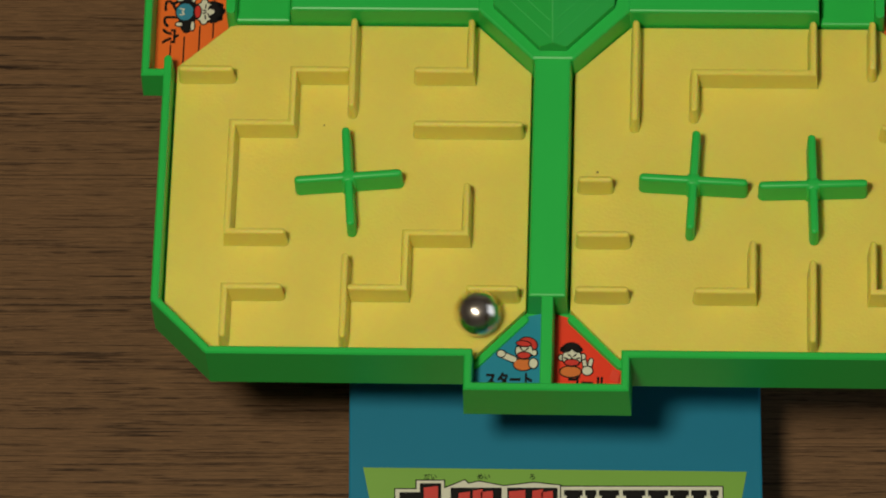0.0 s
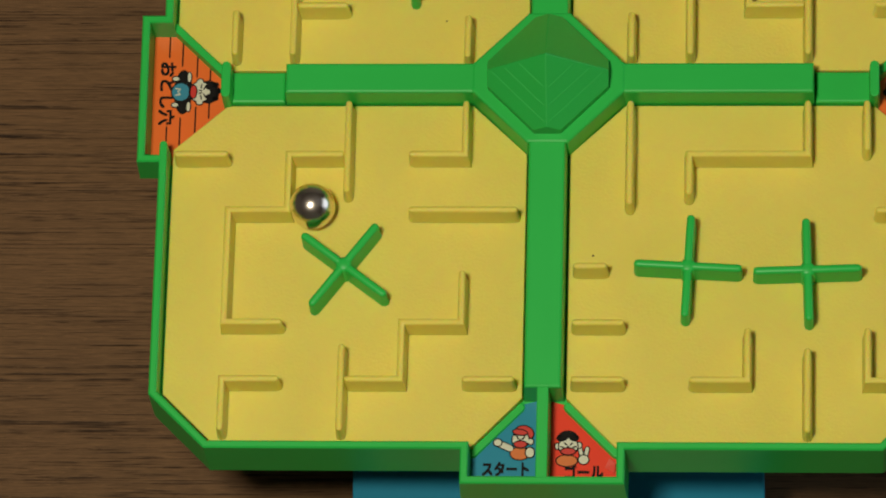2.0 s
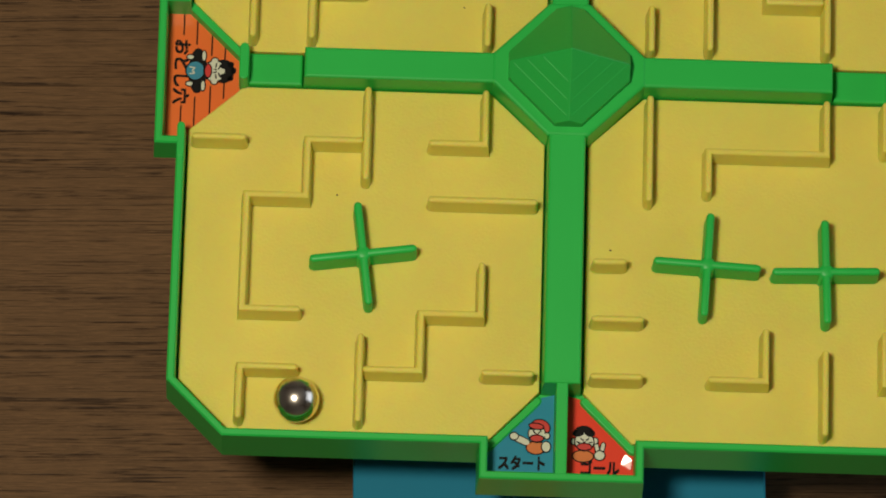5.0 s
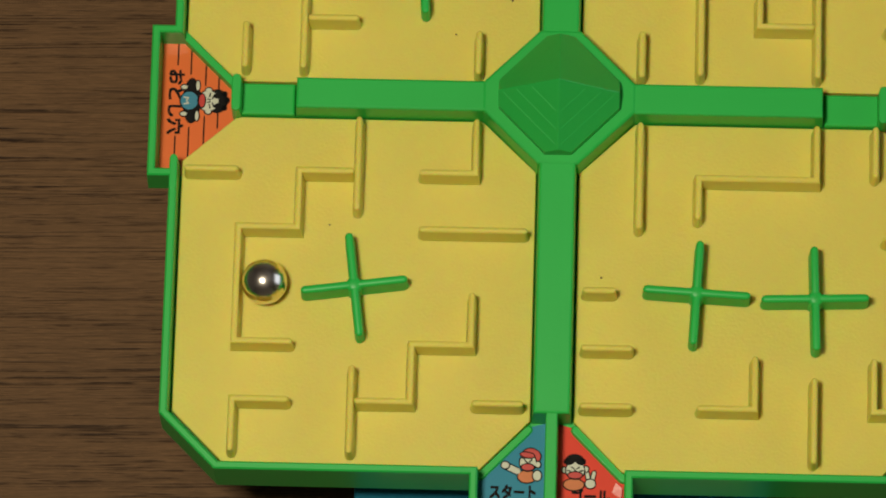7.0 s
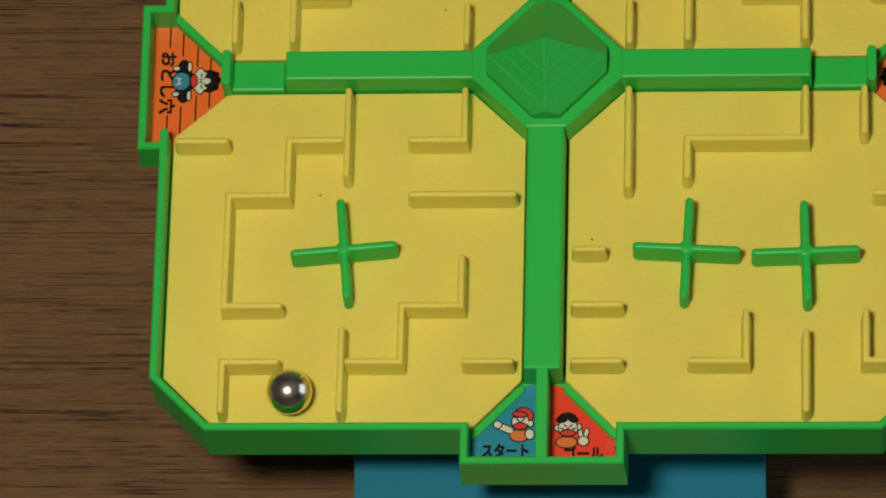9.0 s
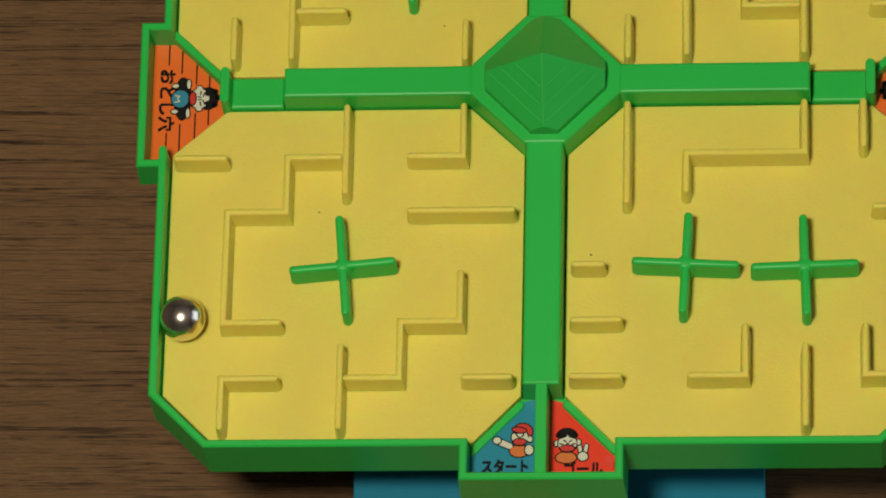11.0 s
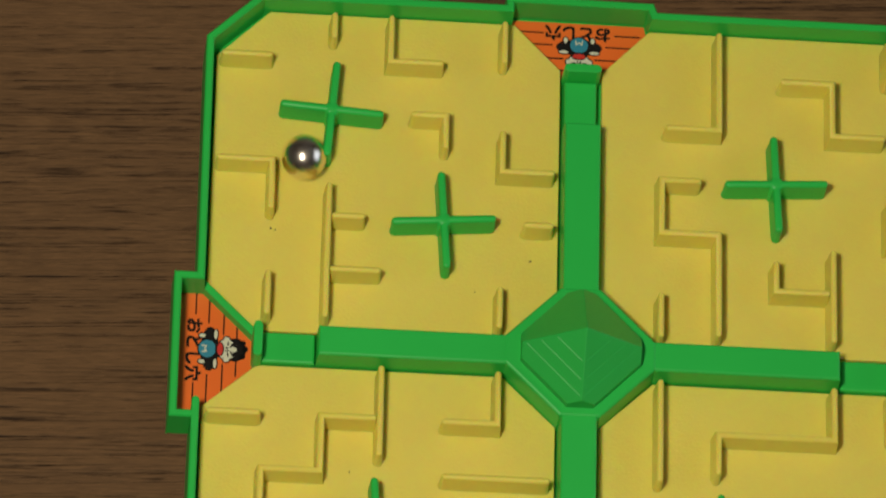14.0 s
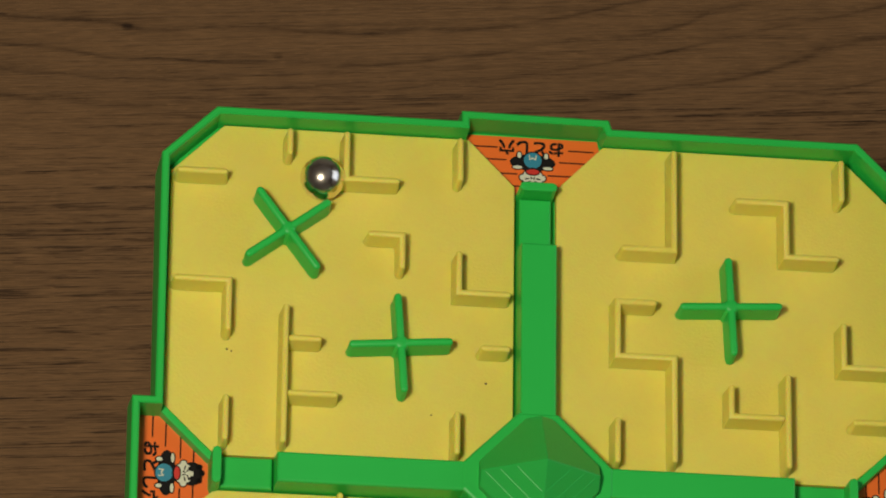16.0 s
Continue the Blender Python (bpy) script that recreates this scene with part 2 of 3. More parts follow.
table = new("table")
tagged(table, "dark brown wooden table with fine straight grain", "table")
part("tabletop", block(-0.75, 0.75, -0.55, 0.55, -0.03, 0.0, 0.003), WOOD, table)
for sx in (-1, 1):
    for sy in (-1, 1):
        part("leg", block(sx * 0.69 - 0.03, sx * 0.69 + 0.03, sy * 0.49 - 0.03, sy * 0.49 + 0.03, -0.72, -0.03, 0.002), WOOD, table)

BOX_TOP = 0.034
carton = new("carton")
tagged(carton, "flat blue cardboard box with a lime printed panel under the maze", "box")
CX0, CX1, CY0, CY1 = -0.0100, 0.0915, -0.245, 0.045
part("body", block(CX0, CX1, CY0, CY1, 0.0, BOX_TOP, 0.0006), CARD_BLUE, carton)


def card_print(name, poly, mat, layer, label=""):
    ring = [(x, y) for x, y in poly]
    bm = loft([[(x, y, BOX_TOP + 0.00005) for x, y in ring], [(x, y, BOX_TOP + 0.0001 + 0.00006 * layer) for x, y in ring]])
    return part(name, bm, mat, carton, label)


def card_rect(x0, y0, x1, y1):
    return [(x0, y0), (x1, y0), (x1, y1), (x0, y1)]


def on_card(pts):
    """Places on the lid, drawn to its printed scale about the lid's south end."""
    return [(0.012 + (x - 0.012) * 0.9934, -0.452 + (y + 0.452) * 0.9934) for x, y in pts]


card_print("printed_panel", on_card([(0.010, -0.185), (0.072, -0.185), (0.0882, -0.1016), (-0.0066, -0.1006)]), CARD_LIME, 1, "lime green printed panel")
# the title: a dark-edged pale plate with a stepped upper edge, dark shapes on it and red ones on those
PLATE = [(0.0014, -0.125), (0.0420, -0.125), (0.0420, -0.1052), (0.0356, -0.1045), (0.0281, -0.1054), (0.0221, -0.1042), (0.0194, -0.1048), (0.0185, -0.1039),
         (0.0134, -0.1060), (0.0134, -0.1040), (0.0066, -0.1040), (0.0066, -0.1062), (0.0014, -0.1062)]
grow = inset(PLATE, -0.0003)
card_print("printed_block", on_card(grow), INK, 2)
card_print("printed_block", on_card(PLATE), PALE_INK, 3)
card_print("printed_block", on_card(card_rect(0.0420, -0.118, 0.0824, -0.1052)), INK, 2)
card_print("printed_block", on_card(card_rect(0.0423, -0.118, 0.0821, -0.1055)), PALE_INK, 3)
for x0, y0, x1, y1 in ((0.0074, -0.125, 0.0127, -0.1047), (0.0150, -0.125, 0.0276, -0.1058), (0.0290, -0.125, 0.0414, -0.1058), (0.0024, -0.125, 0.0074, -0.1070)):
    card_print("printed_block", on_card(card_rect(x0, y0, x1, y1)), INK, 4)
for x0, x1, lean, y1 in ((0.0084, 0.0119, 0.0, -0.1054), (0.0160, 0.0188, 0.0010, -0.1068), (0.0198, 0.0222, 0.0007, -0.1062), (0.0232, 0.0262, -0.0008, -0.1066),
                         (0.0298, 0.0338, -0.0004, -0.1064), (0.0346, 0.0372, 0.0006, -0.1062), (0.0380, 0.0408, -0.0006, -0.1066)):
    card_print("printed_block", on_card([(x0, -0.125), (x1, -0.125), (x1 + lean, y1), (x0 + lean, y1 - 0.0004)]), RED_INK, 5)
# a row of dark bars, broad at the head, where the title's small letters stand
for x, w in ((0.0430, 0.0046), (0.0482, 0.0028), (0.0516, 0.0050), (0.0575, 0.0056), (0.0637, 0.0050), (0.0692, 0.0046), (0.0744, 0.0038), (0.0790, 0.0022)):
    card_print("printed_bar", on_card(card_rect(x, -0.1078, x + w, -0.1064)), INK, 4)
    card_print("printed_bar", on_card(card_rect(x + w * 0.14, -0.1135, x + w * 0.86, -0.1078)), INK, 4)

# ---- the maze board ----
board = new("maze_board")
tagged(board, "green plastic tilting maze tray with yellow floors and low ribs", "toy")
FLOOR, PIT = -6.8, -9.3

part("base_plate", slab([(-6.5, -5.6), (-5.6, -6.45), (-1.27, -6.45), (-1.27, -7.08), (1.29, -7.08), (1.29, -6.45), (5.6, -6.45), (6.5, -5.6), (6.5, -1.4),
                         (6.86, -1.4), (6.86, 0.97), (6.5, 0.97), (6.5, 5.6), (5.6, 6.45), (1.2, 6.45), (1.15, 6.62), (-1.29, 6.65), (-1.29, 6.45),
                         (-5.6, 6.45), (-6.5, 5.6), (-6.5, 1.02), (-6.92, 1.02), (-6.91, -1.4), (-6.5, -1.4)], -10.4, -9.7), GREEN, board)
RIM = [(-6.54, -5.62), (-5.62, -6.52), (-1.29, -6.52), (-1.29, -7.12), (1.31, -7.12), (1.31, -6.52), (5.62, -6.52), (6.54, -5.62), (6.54, -1.52), (6.54, -1.45),
       (6.86, -1.45), (6.86, 1.05), (6.54, 1.05), (6.54, 1.12), (6.54, 5.62), (5.66, 6.49), (1.24, 6.49), (1.18, 6.66), (-1.31, 6.68), (-1.31, 6.49),
       (-5.66, 6.49), (-6.56, 5.62), (-6.54, 1.16), (-6.54, 1.09), (-6.93, 1.09), (-6.92, -1.45), (-6.54, -1.45), (-6.54, -1.52)]
part("rim", ring_wall(RIM, [-10.6 if abs(x) > 6.5 and abs(y) < 1.5 else -14.5 if y < -7 else -17 for x, y in RIM], 0.4, 1.4, 1.1, 0.95), GREEN, board)
part("pivot_post", loft([[(r * math.cos(a), r * math.sin(a), z * MM) for a in (2 * math.pi * i / 24 for i in range(24))]
                         for r, z in ((0.0004, -47), (0.006, -45.5), (0.010, -41), (0.011, -11))]), GREEN, board)


def rect(x0, y0, x1, y1):
    return [(x0, y0), (x1, y0), (x1, y1), (x0, y1)]


def divider(name, r, z1, z0=-10.0):
    return part(name, slab(r, z0, z1, 0.45, 0.6), GREEN, board)


divider("divider_bar", rect(-0.345, -5.55, 0.335, -1.05), 0.6)
divider("divider_bar", rect(-0.345, 1.05, 0.345, 4.36), 0.6)
divider("divider_bar", rect(-4.52, -0.30, -1.05, 0.30), 0.6)
divider("divider_bar", rect(1.05, -0.30, 4.52, 0.30), 0.6)
divider("bridge", rect(-5.50, -0.32, -4.50, 0.30), -5.6)
divider("bridge", rect(4.50, -0.32, 5.50, 0.30), -5.6)
divider("bridge", rect(-0.33, 4.34, 0.30, 5.34), -5.6)
for stub in ([(-5.52, -0.26), (-5.52, 0.24)], [(5.52, -0.26), (5.52, 0.24)], [(-0.26, 5.40), (0.24, 5.40)]):
    part("stub_wall", rib_mesh(stub, -10, 0.2, 1.5, 1.15), GREEN, board)
part("stub_wall", rib_mesh([(0.0, -5.5), (0.0, -7.06)], -10, 0.2, 1.7, 1.4), GREEN, board)
for rail in ([(-6.48, 1.12), (-5.58, 0.25)], [(6.48, 1.12), (5.58, 0.25)]):
    part("guard_rail", rib_mesh(rail, -10, -5.9, 1.2, 0.95), GREEN, board)
part("stub_wall", rib_mesh([(-6.54, -1.2), (-6.54, -1.7)], -10, 0.45, 1.2, 0.95), GREEN, board)
for rail, top in (([(0.40, -5.66), (1.22, -6.48)], -8.2), ([(-0.40, -5.66), (-1.20, -6.48)], -9.0)):
    part("guard_rail", rib_mesh(rail, -10, top, 1.3, 1.0), GREEN, board)

HUB = [(1.34, 0.26), (0.36, 1.22), (-0.36, 1.22), (-1.34, 0.26), (-1.34, -0.26), (-0.36, -1.22), (0.36, -1.22), (1.34, -0.26)]
part("hub_collar", slab(HUB, -10, 0.9, 0.5, 0.7), GREEN, board)
CAP_Z, CAP_TOP, CAP_CUT, CAP_REACH = 3.2, 16.6, 1.03, 1.26


def cap_mesh():
    """A four-sided pyramid whose base corners are cut off upright."""
    bm = bmesh.new()
    side = CAP_REACH - CAP_CUT
    ridge_z = CAP_Z + (CAP_TOP - CAP_Z) * (1 - CAP_CUT / CAP_REACH)

    def v(x, y, z):
        return bm.verts.new((x * CELL, y * CELL, z * MM))

    top = v(0, 0, CAP_TOP)
    ridge, lo, hi, foot_lo, foot_hi = [], [], [], [], []
    for k in range(4):
        c, q = ((1, 0), (0, 1), (-1, 0), (0, -1))[k], ((0, 1), (-1, 0), (0, -1), (1, 0))[k]
        x, y = c[0] * CAP_CUT, c[1] * CAP_CUT
        ridge.append(v(x, y, ridge_z))
        lo.append(v(x - q[0] * side, y - q[1] * side, CAP_Z))
        hi.append(v(x + q[0] * side, y + q[1] * side, CAP_Z))
        foot_lo.append(v(x - q[0] * side, y - q[1] * side, -1))
        foot_hi.append(v(x + q[0] * side, y + q[1] * side, -1))
    for k in range(4):
        j = (k + 1) % 4
        bm.faces.new((top, ridge[k], hi[k], lo[j], ridge[j]))
        bm.faces.new((ridge[k], lo[k], hi[k]))
        bm.faces.new((lo[k], foot_lo[k], foot_hi[k], hi[k]))
        bm.faces.new((hi[k], foot_hi[k], foot_lo[j], lo[j]))
    bmesh.ops.bevel(bm, geom=bm.edges[:], offset=0.00018, segments=1, affect="EDGES")
    return bm


hub_cap = part("hub_cap", cap_mesh(), HUB_GREEN, board, "green faceted pyramid cap with fine stepped grooves")



def cap_step(sx, sy, s):
    """A fine raised step edge across one face of the cap, s in from its base corner."""
    a, b = 0.985 - s, 0.045
    z = CAP_Z + (CAP_TOP - CAP_Z) * (1 - (a + b) / CAP_REACH)
    rise = (CAP_TOP - CAP_Z) * MM / (CAP_REACH * CELL)
    bm = bmesh.new()
    ends = [Vector((sx * a * CELL, sy * b * CELL, z * MM)), Vector((sx * b * CELL, sy * a * CELL, z * MM))]
    out = Vector((sx * rise, sy * rise, 1)).normalized()
    down = Vector((sx, sy, -2 * rise)).normalized()
    rows = [[bm.verts.new(e + d) for d in (-down * 0.0006 - out * 0.0001, out * 0.00008 - down * 0.00006, out * 0.00008, down * 0.00008 - out * 0.0001)] for e in ends]
    for i in range(4):
        bm.faces.new((rows[0][i], rows[0][(i + 1) % 4], rows[1][(i + 1) % 4], rows[1][i]))
    bm.faces.new(rows[0][::-1])
    bm.faces.new(rows[1])
    return bm


for sx in (-1, 1):
    for s in (0.03, 0.26, 0.52):
        part("step_line", cap_step(sx, -1, s), HUB_GREEN, hub_cap)

PANEL = [(0.37, 1.20), (1.30, 0.32), (5.52, 0.32), (6.43, 1.12), (6.43, 5.50), (5.52, 6.40), (1.20, 6.40), (0.37, 5.55)]


def mirrored(poly, sx, sy):
    out = [(x * sx, y * sy) for x, y in poly]
    return out[::-1] if sx * sy < 0 else out


PANELS = {}
for key, sx, sy in (("SW", -1, -1), ("SE", 1, -1), ("NW", -1, 1), ("NE", 1, 1)):
    PANELS[key] = part("floor_panel", slab(mirrored(PANEL, sx, sy), -9.6, FLOOR, 0, 0.25), YELLOW, board, "yellow plastic maze floor with moulded ribs")


def node(key, i, j):
    """Grid node of a quarter: i cells from its west line, j cells from its north line."""
    x = -6.395 + i if key[1] == "W" else 0.395 + i
    y = -0.358 - j if key[0] == "S" else 6.358 - j
    return x, y


RIBS = {
    "SW": ["0.05,1 0.95,1", "3,0.05 3,1.68", "2.93,1 2,1 2,2 1,2 1,4 1.97,4", "5,0.05 5,1 4.06,1", "4.08,2 5.90,2", "5,3.1 5,4 4,4 4,5 3.07,5", "3,4.4 3,5.9", "1.95,5 1,5 1,5.9", "5.05,5 5.9,5"],
    "SE": ["1,0.05 1,1.9", "4,0.05 4,1 2,1 2,1.72", "5,0.05 5,0.92", "5.15,2 6,2", "0.09,3 0.63,3", "0.08,4 0.93,4", "0.08,5 0.93,5", "3,4.1 3,5 2.05,5", "4,4.45 4,5.9", "5,4.1 5,5 6,5"],
    "NW": ["0.05,1 0.92,1", "2,0.13 2,0.6", "3,0.13 3,1 3.92,1", "5,0.13 5,0.92", "3.4,2 4,2 4,2.62", "5,2.25 5,3 5.9,3", "0.05,3 1,3 1,3.92", "2,3.4 2,5.9", "2.07,4 2.62,4", "2.07,5 2.92,5", "5.4,4 5.9,4", "1,5.1 1,5.9", "5,5.2 5,5.95"],
    "NE": ["2,0.13 2,2 1.07,2", "3.1,1 4,1 4,2 4.92,2", "5,0.13 5,0.9", "1.68,3 1,3 1,4 2,4 2,5.9", "1,5.15 1,5.95", "3,4.45 3,5 3.93,5", "4,4.2 4,5.9", "5,3.2 5,4 6,4", "5.15,5 6,5"],
}
def trimmed(path, d):
    """The path with both ends drawn in by d."""
    a, b, y, z = (Vector(p) for p in (path[0], path[1], path[-2], path[-1]))
    return [(a + (b - a).normalized() * d)[:]] + path[1:-1] + [(z + (y - z).normalized() * d)[:]]


for key, lines in RIBS.items():
    for line in lines:
        path = trimmed([node(key, *map(float, p.split(","))) for p in line.split()], 0.04)
        part("rib", rib_mesh(path, FLOOR - 0.1, 0.0 - 0.03 * (len(path) % 2), 1.2, 0.80, 0.72, 1.08), YELLOW, PANELS[key], smooth=True)

# ---- pit stickers with their words ----


def words(text, size, x, y, z, turn, mat, parent, bold=0.025, tall=1.0):
    """Raised print; strokes are thickened by shifted copies, each a hair above the last."""
    cu = bpy.data.curves.new("word", "FONT")
    cu.body, cu.size, cu.align_x, cu.align_y, cu.extrude = text, size * CELL, "CENTER", "CENTER", 0.00001
    tmp = new("word", cu)
    glyphs = bpy.data.meshes.new_from_object(tmp.evaluated_get(bpy.context.evaluated_depsgraph_get()))
    bpy.data.objects.remove(tmp)
    place = Matrix.Translation((x * CELL, y * CELL, z * MM)) @ pose(0, 0, 0, 0, 0, turn) @ Matrix.Diagonal((1, tall, 1, 1))
    bm, b = bmesh.new(), bold * size * CELL
    for i, (dx, dy) in enumerate(((0, 0), (-b, -b), (b, -b), (b, b), (-b, b)) if bold else ((0, 0),)):
        layer = glyphs.copy()
        layer.transform(place @ Matrix.Translation((dx, dy, i * 0.000006)))
        bm.from_mesh(layer)
        bpy.data.meshes.remove(layer)
    me = bpy.data.meshes.new("lettering")
    bm.to_mesh(me)
    bm.free()
    bpy.data.meshes.remove(glyphs)
    me.materials.append(mat)
    ob = new("lettering", me)
    ob.parent = parent
    return ob


# small reading aids over the title on the box lid
for text, x in (("だい", 0.0100), ("めい", 0.0232), ("ろ", 0.0352)):
    (x, y), = on_card([(x, -0.1031)])
    words(text, 0.115, x / CELL, y / CELL, (BOX_TOP + 0.0003) / MM, 0, INK, carton, bold=0.012)


def strip(x0, y0, x1, y1, half, z):
    """A printed line between two points; cells."""
    left, right = band([(x0, y0), (x1, y1)], half)
    return slab(right + left[::-1], z, z + 0.05, 0, 0.02)


def patch(cx, cy, ru, rv, mat, z, parent, turn=0.0):
    """A printed spot with a thin dark outline."""
    if mat is not INK:
        part("printed_patch", ellipse(cx, cy, ru + 0.022, rv + 0.022, PIT + z - 0.03, turn), INK, parent)
    part("printed_patch", ellipse(cx, cy, ru, rv, PIT + z, turn), mat, parent)


def turned(pts, quarter):
    for _ in range(quarter):
        pts = [(-y, x) for x, y in pts]
    return pts


def trap_sticker(cx, cy, quarter, poly):
    """An orange pit plate; its own x runs away from the hub."""
    plate = part("trap_sticker", slab(poly, -9.75, PIT, 0, 0.1), ORANGE, board, "orange plank-patterned sticker in a pit")

    def at(u, v):
        (x, y), = turned([(u, v)], quarter)
        return cx + x, cy + y

    shift = {0: 0.2, 2: -0.2, 3: -0.03}[quarter]
    for u, near, wide in ((0.19, 0.64, 1.08), (0.42, 0.48, 1.0), (0.68, 0.28, 0.76), (0.91, 0.20, 0.48)):
        for v0, v1 in ((-wide, -near), (near, wide)):
            (x0, y0), (x1, y1) = at(u, v0 + shift), at(u, v1 + shift)
            part("plank_line", strip(x0, y0, x1, y1, 0.013, PIT + 0.02), INK, plate)
    x, y = at(0.155, shift - 0.02)
    words("おとし穴", 0.295, x, y, PIT + 0.03, quarter * 90 - 90, INK, plate, bold=0.035)
    # a plain printed badge: dark oval, teal middle, pale disc with a dark crown
    for u, v, ru, rv, mat, z in ((0.41, 0.0, 0.16, 0.41, INK, 0.02), (0.51, 0.27, 0.03, 0.085, PALE_INK, 0.10), (0.51, -0.27, 0.03, 0.085, PALE_INK, 0.10),
                                 (0.37, 0.0, 0.15, 0.16, TEAL_INK, 0.09), (0.28, 0.24, 0.055, 0.035, PALE_INK, 0.16), (0.28, -0.24, 0.055, 0.035, PALE_INK, 0.16),
                                 (0.85, 0.0, 0.19, 0.215, INK, 0.06), (0.97, 0.13, 0.06, 0.05, INK, 0.06), (1.02, 0.02, 0.05, 0.06, INK, 0.06), (0.97, -0.12, 0.06, 0.05, INK, 0.06),
                                 (0.70, 0.19, 0.05, 0.04, PALE_INK, 0.13), (0.70, -0.19, 0.05, 0.04, PALE_INK, 0.13), (0.70, 0.0, 0.175, 0.18, PALE_INK, 0.14),
                                 (0.86, 0.09, 0.07, 0.05, INK, 0.22), (0.87, -0.09, 0.07, 0.05, INK, 0.22), (0.59, 0.0, 0.05, 0.115, RED_INK, 0.22)):
        x, y = at(u + 0.04, v + shift)
        patch(x, y, ru, rv, mat, z, plate, quarter * math.pi / 2)
    for u0, v0, u1, v1 in ((0.77, 0.04, 0.80, 0.11), (0.77, -0.04, 0.80, -0.11), (0.72, 0.07, 0.73, 0.13), (0.72, -0.07, 0.73, -0.13), (0.69, 0.03, 0.73, 0.02), (0.69, -0.03, 0.73, -0.02)):
        (x0, y0), (x1, y1) = at(u0 + 0.04, v0 + shift), at(u1 + 0.04, v1 + shift)
        part("printed_stroke", strip(x0, y0, x1, y1, 0.012, PIT + 0.28), INK, plate)
    for u0, v0, u1, v1 in ((0.28, 0.06, 0.36, 0.05), (0.36, 0.05, 0.32, 0.0), (0.32, 0.0, 0.36, -0.05), (0.36, -0.05, 0.28, -0.06)):
        (x0, y0), (x1, y1) = at(u0 + 0.04, v0 + shift), at(u1 + 0.04, v1 + shift)
        part("printed_stroke", strip(x0, y0, x1, y1, 0.011, PIT + 0.15), PALE_INK, plate)


trap_sticker(-6.78, -0.2, 0, [(-6.89, -1.38), (-6.50, -1.38), (-5.56, -0.42), (-5.56, 0.24), (-6.48, 1.05), (-6.89, 1.05)])
trap_sticker(6.78, -0.2, 2, [(6.82, 1.02), (6.48, 1.02), (5.56, 0.24), (5.56, -0.42), (6.50, -1.38), (6.82, -1.38)])
trap_sticker(0.0, 6.55, 3, [(0.36, 5.45), (1.16, 6.38), (1.12, 6.57), (-1.24, 6.57), (-1.24, 6.38), (-0.36, 5.45)])

start = part("start_sticker", slab([(-0.1, -7.04), (-0.1, -5.55), (-0.36, -5.62), (-1.22, -6.45), (-1.22, -7.04)][::-1], -9.75, PIT, 0, 0.1), BLUE_STICKER, board, "blue start sticker in a pit")
goal = part("goal_sticker", slab([(0.1, -7.04), (1.24, -7.04), (1.24, -6.45), (0.36, -5.62), (0.1, -5.55)], -9.75, PIT, 0, 0.1), RED_STICKER, board, "red goal sticker in a pit")
words("スタート", 0.205, -0.63, -6.76, PIT + 0.03, 0, INK, start, 0.045, 1.3)
words("ゴール", 0.225, 0.67, -6.81, PIT + 0.03, 0, INK, goal, 0.045, 1.2)


def badge(parent, spots, arms, strokes):
    """Printed spots, pale limbs with a dark edge, and fine dark strokes."""
    dx = 0.10 if parent is start else 0.03
    spots = [(cx + dx, cy - 0.02, ru * 0.9, rv * 0.93, mat, z, turn) for cx, cy, ru, rv, mat, z, turn in spots]
    arms = [(x0 + dx, y0 - 0.02, x1 + dx, y1 - 0.02, half) for x0, y0, x1, y1, half in arms]
    strokes = [(x0 + dx, y0 - 0.02, x1 + dx, y1 - 0.02) for x0, y0, x1, y1 in strokes]
    for x0, y0, x1, y1, half in arms:
        part("printed_stroke", strip(x0, y0, x1, y1, half + 0.02, PIT + 0.03), INK, parent)
        part("printed_stroke", strip(x0, y0, x1, y1, half, PIT + 0.07), PALE_INK, parent)
    for cx, cy, ru, rv, mat, z, turn in spots:
        patch(cx, cy, ru, rv, mat, z, parent, radians(turn))
    for x0, y0, x1, y1 in strokes:
        part("printed_stroke", strip(x0, y0, x1, y1, 0.012, PIT + 0.33), INK, parent)


badge(start, ((-0.50, -6.45, 0.17, 0.11, ORANGE_INK, 0.09, 0), (-0.87, -6.26, 0.07, 0.06, PALE_INK, 0.12, 0), (-0.33, -6.43, 0.075, 0.09, PALE_INK, 0.16, 0),
              (-0.43, -6.09, 0.17, 0.13, RED_INK, 0.12, -15), (-0.32, -6.24, 0.045, 0.05, PALE_INK, 0.16, 0), (-0.49, -6.21, 0.15, 0.15, PALE_INK, 0.18, 0),
              (-0.50, -6.08, 0.13, 0.045, RED_INK, 0.25, -8), (-0.49, -6.29, 0.115, 0.055, RED_INK, 0.25, 0)),
      ((-0.66, -6.36, -0.84, -6.28, 0.05),),
      ((-0.55, -6.16, -0.52, -6.20), (-0.46, -6.20, -0.42, -6.16), (-0.50, -6.21, -0.48, -6.22), (-0.60, -6.13, -0.54, -6.14), (-0.44, -6.14, -0.39, -6.12)))
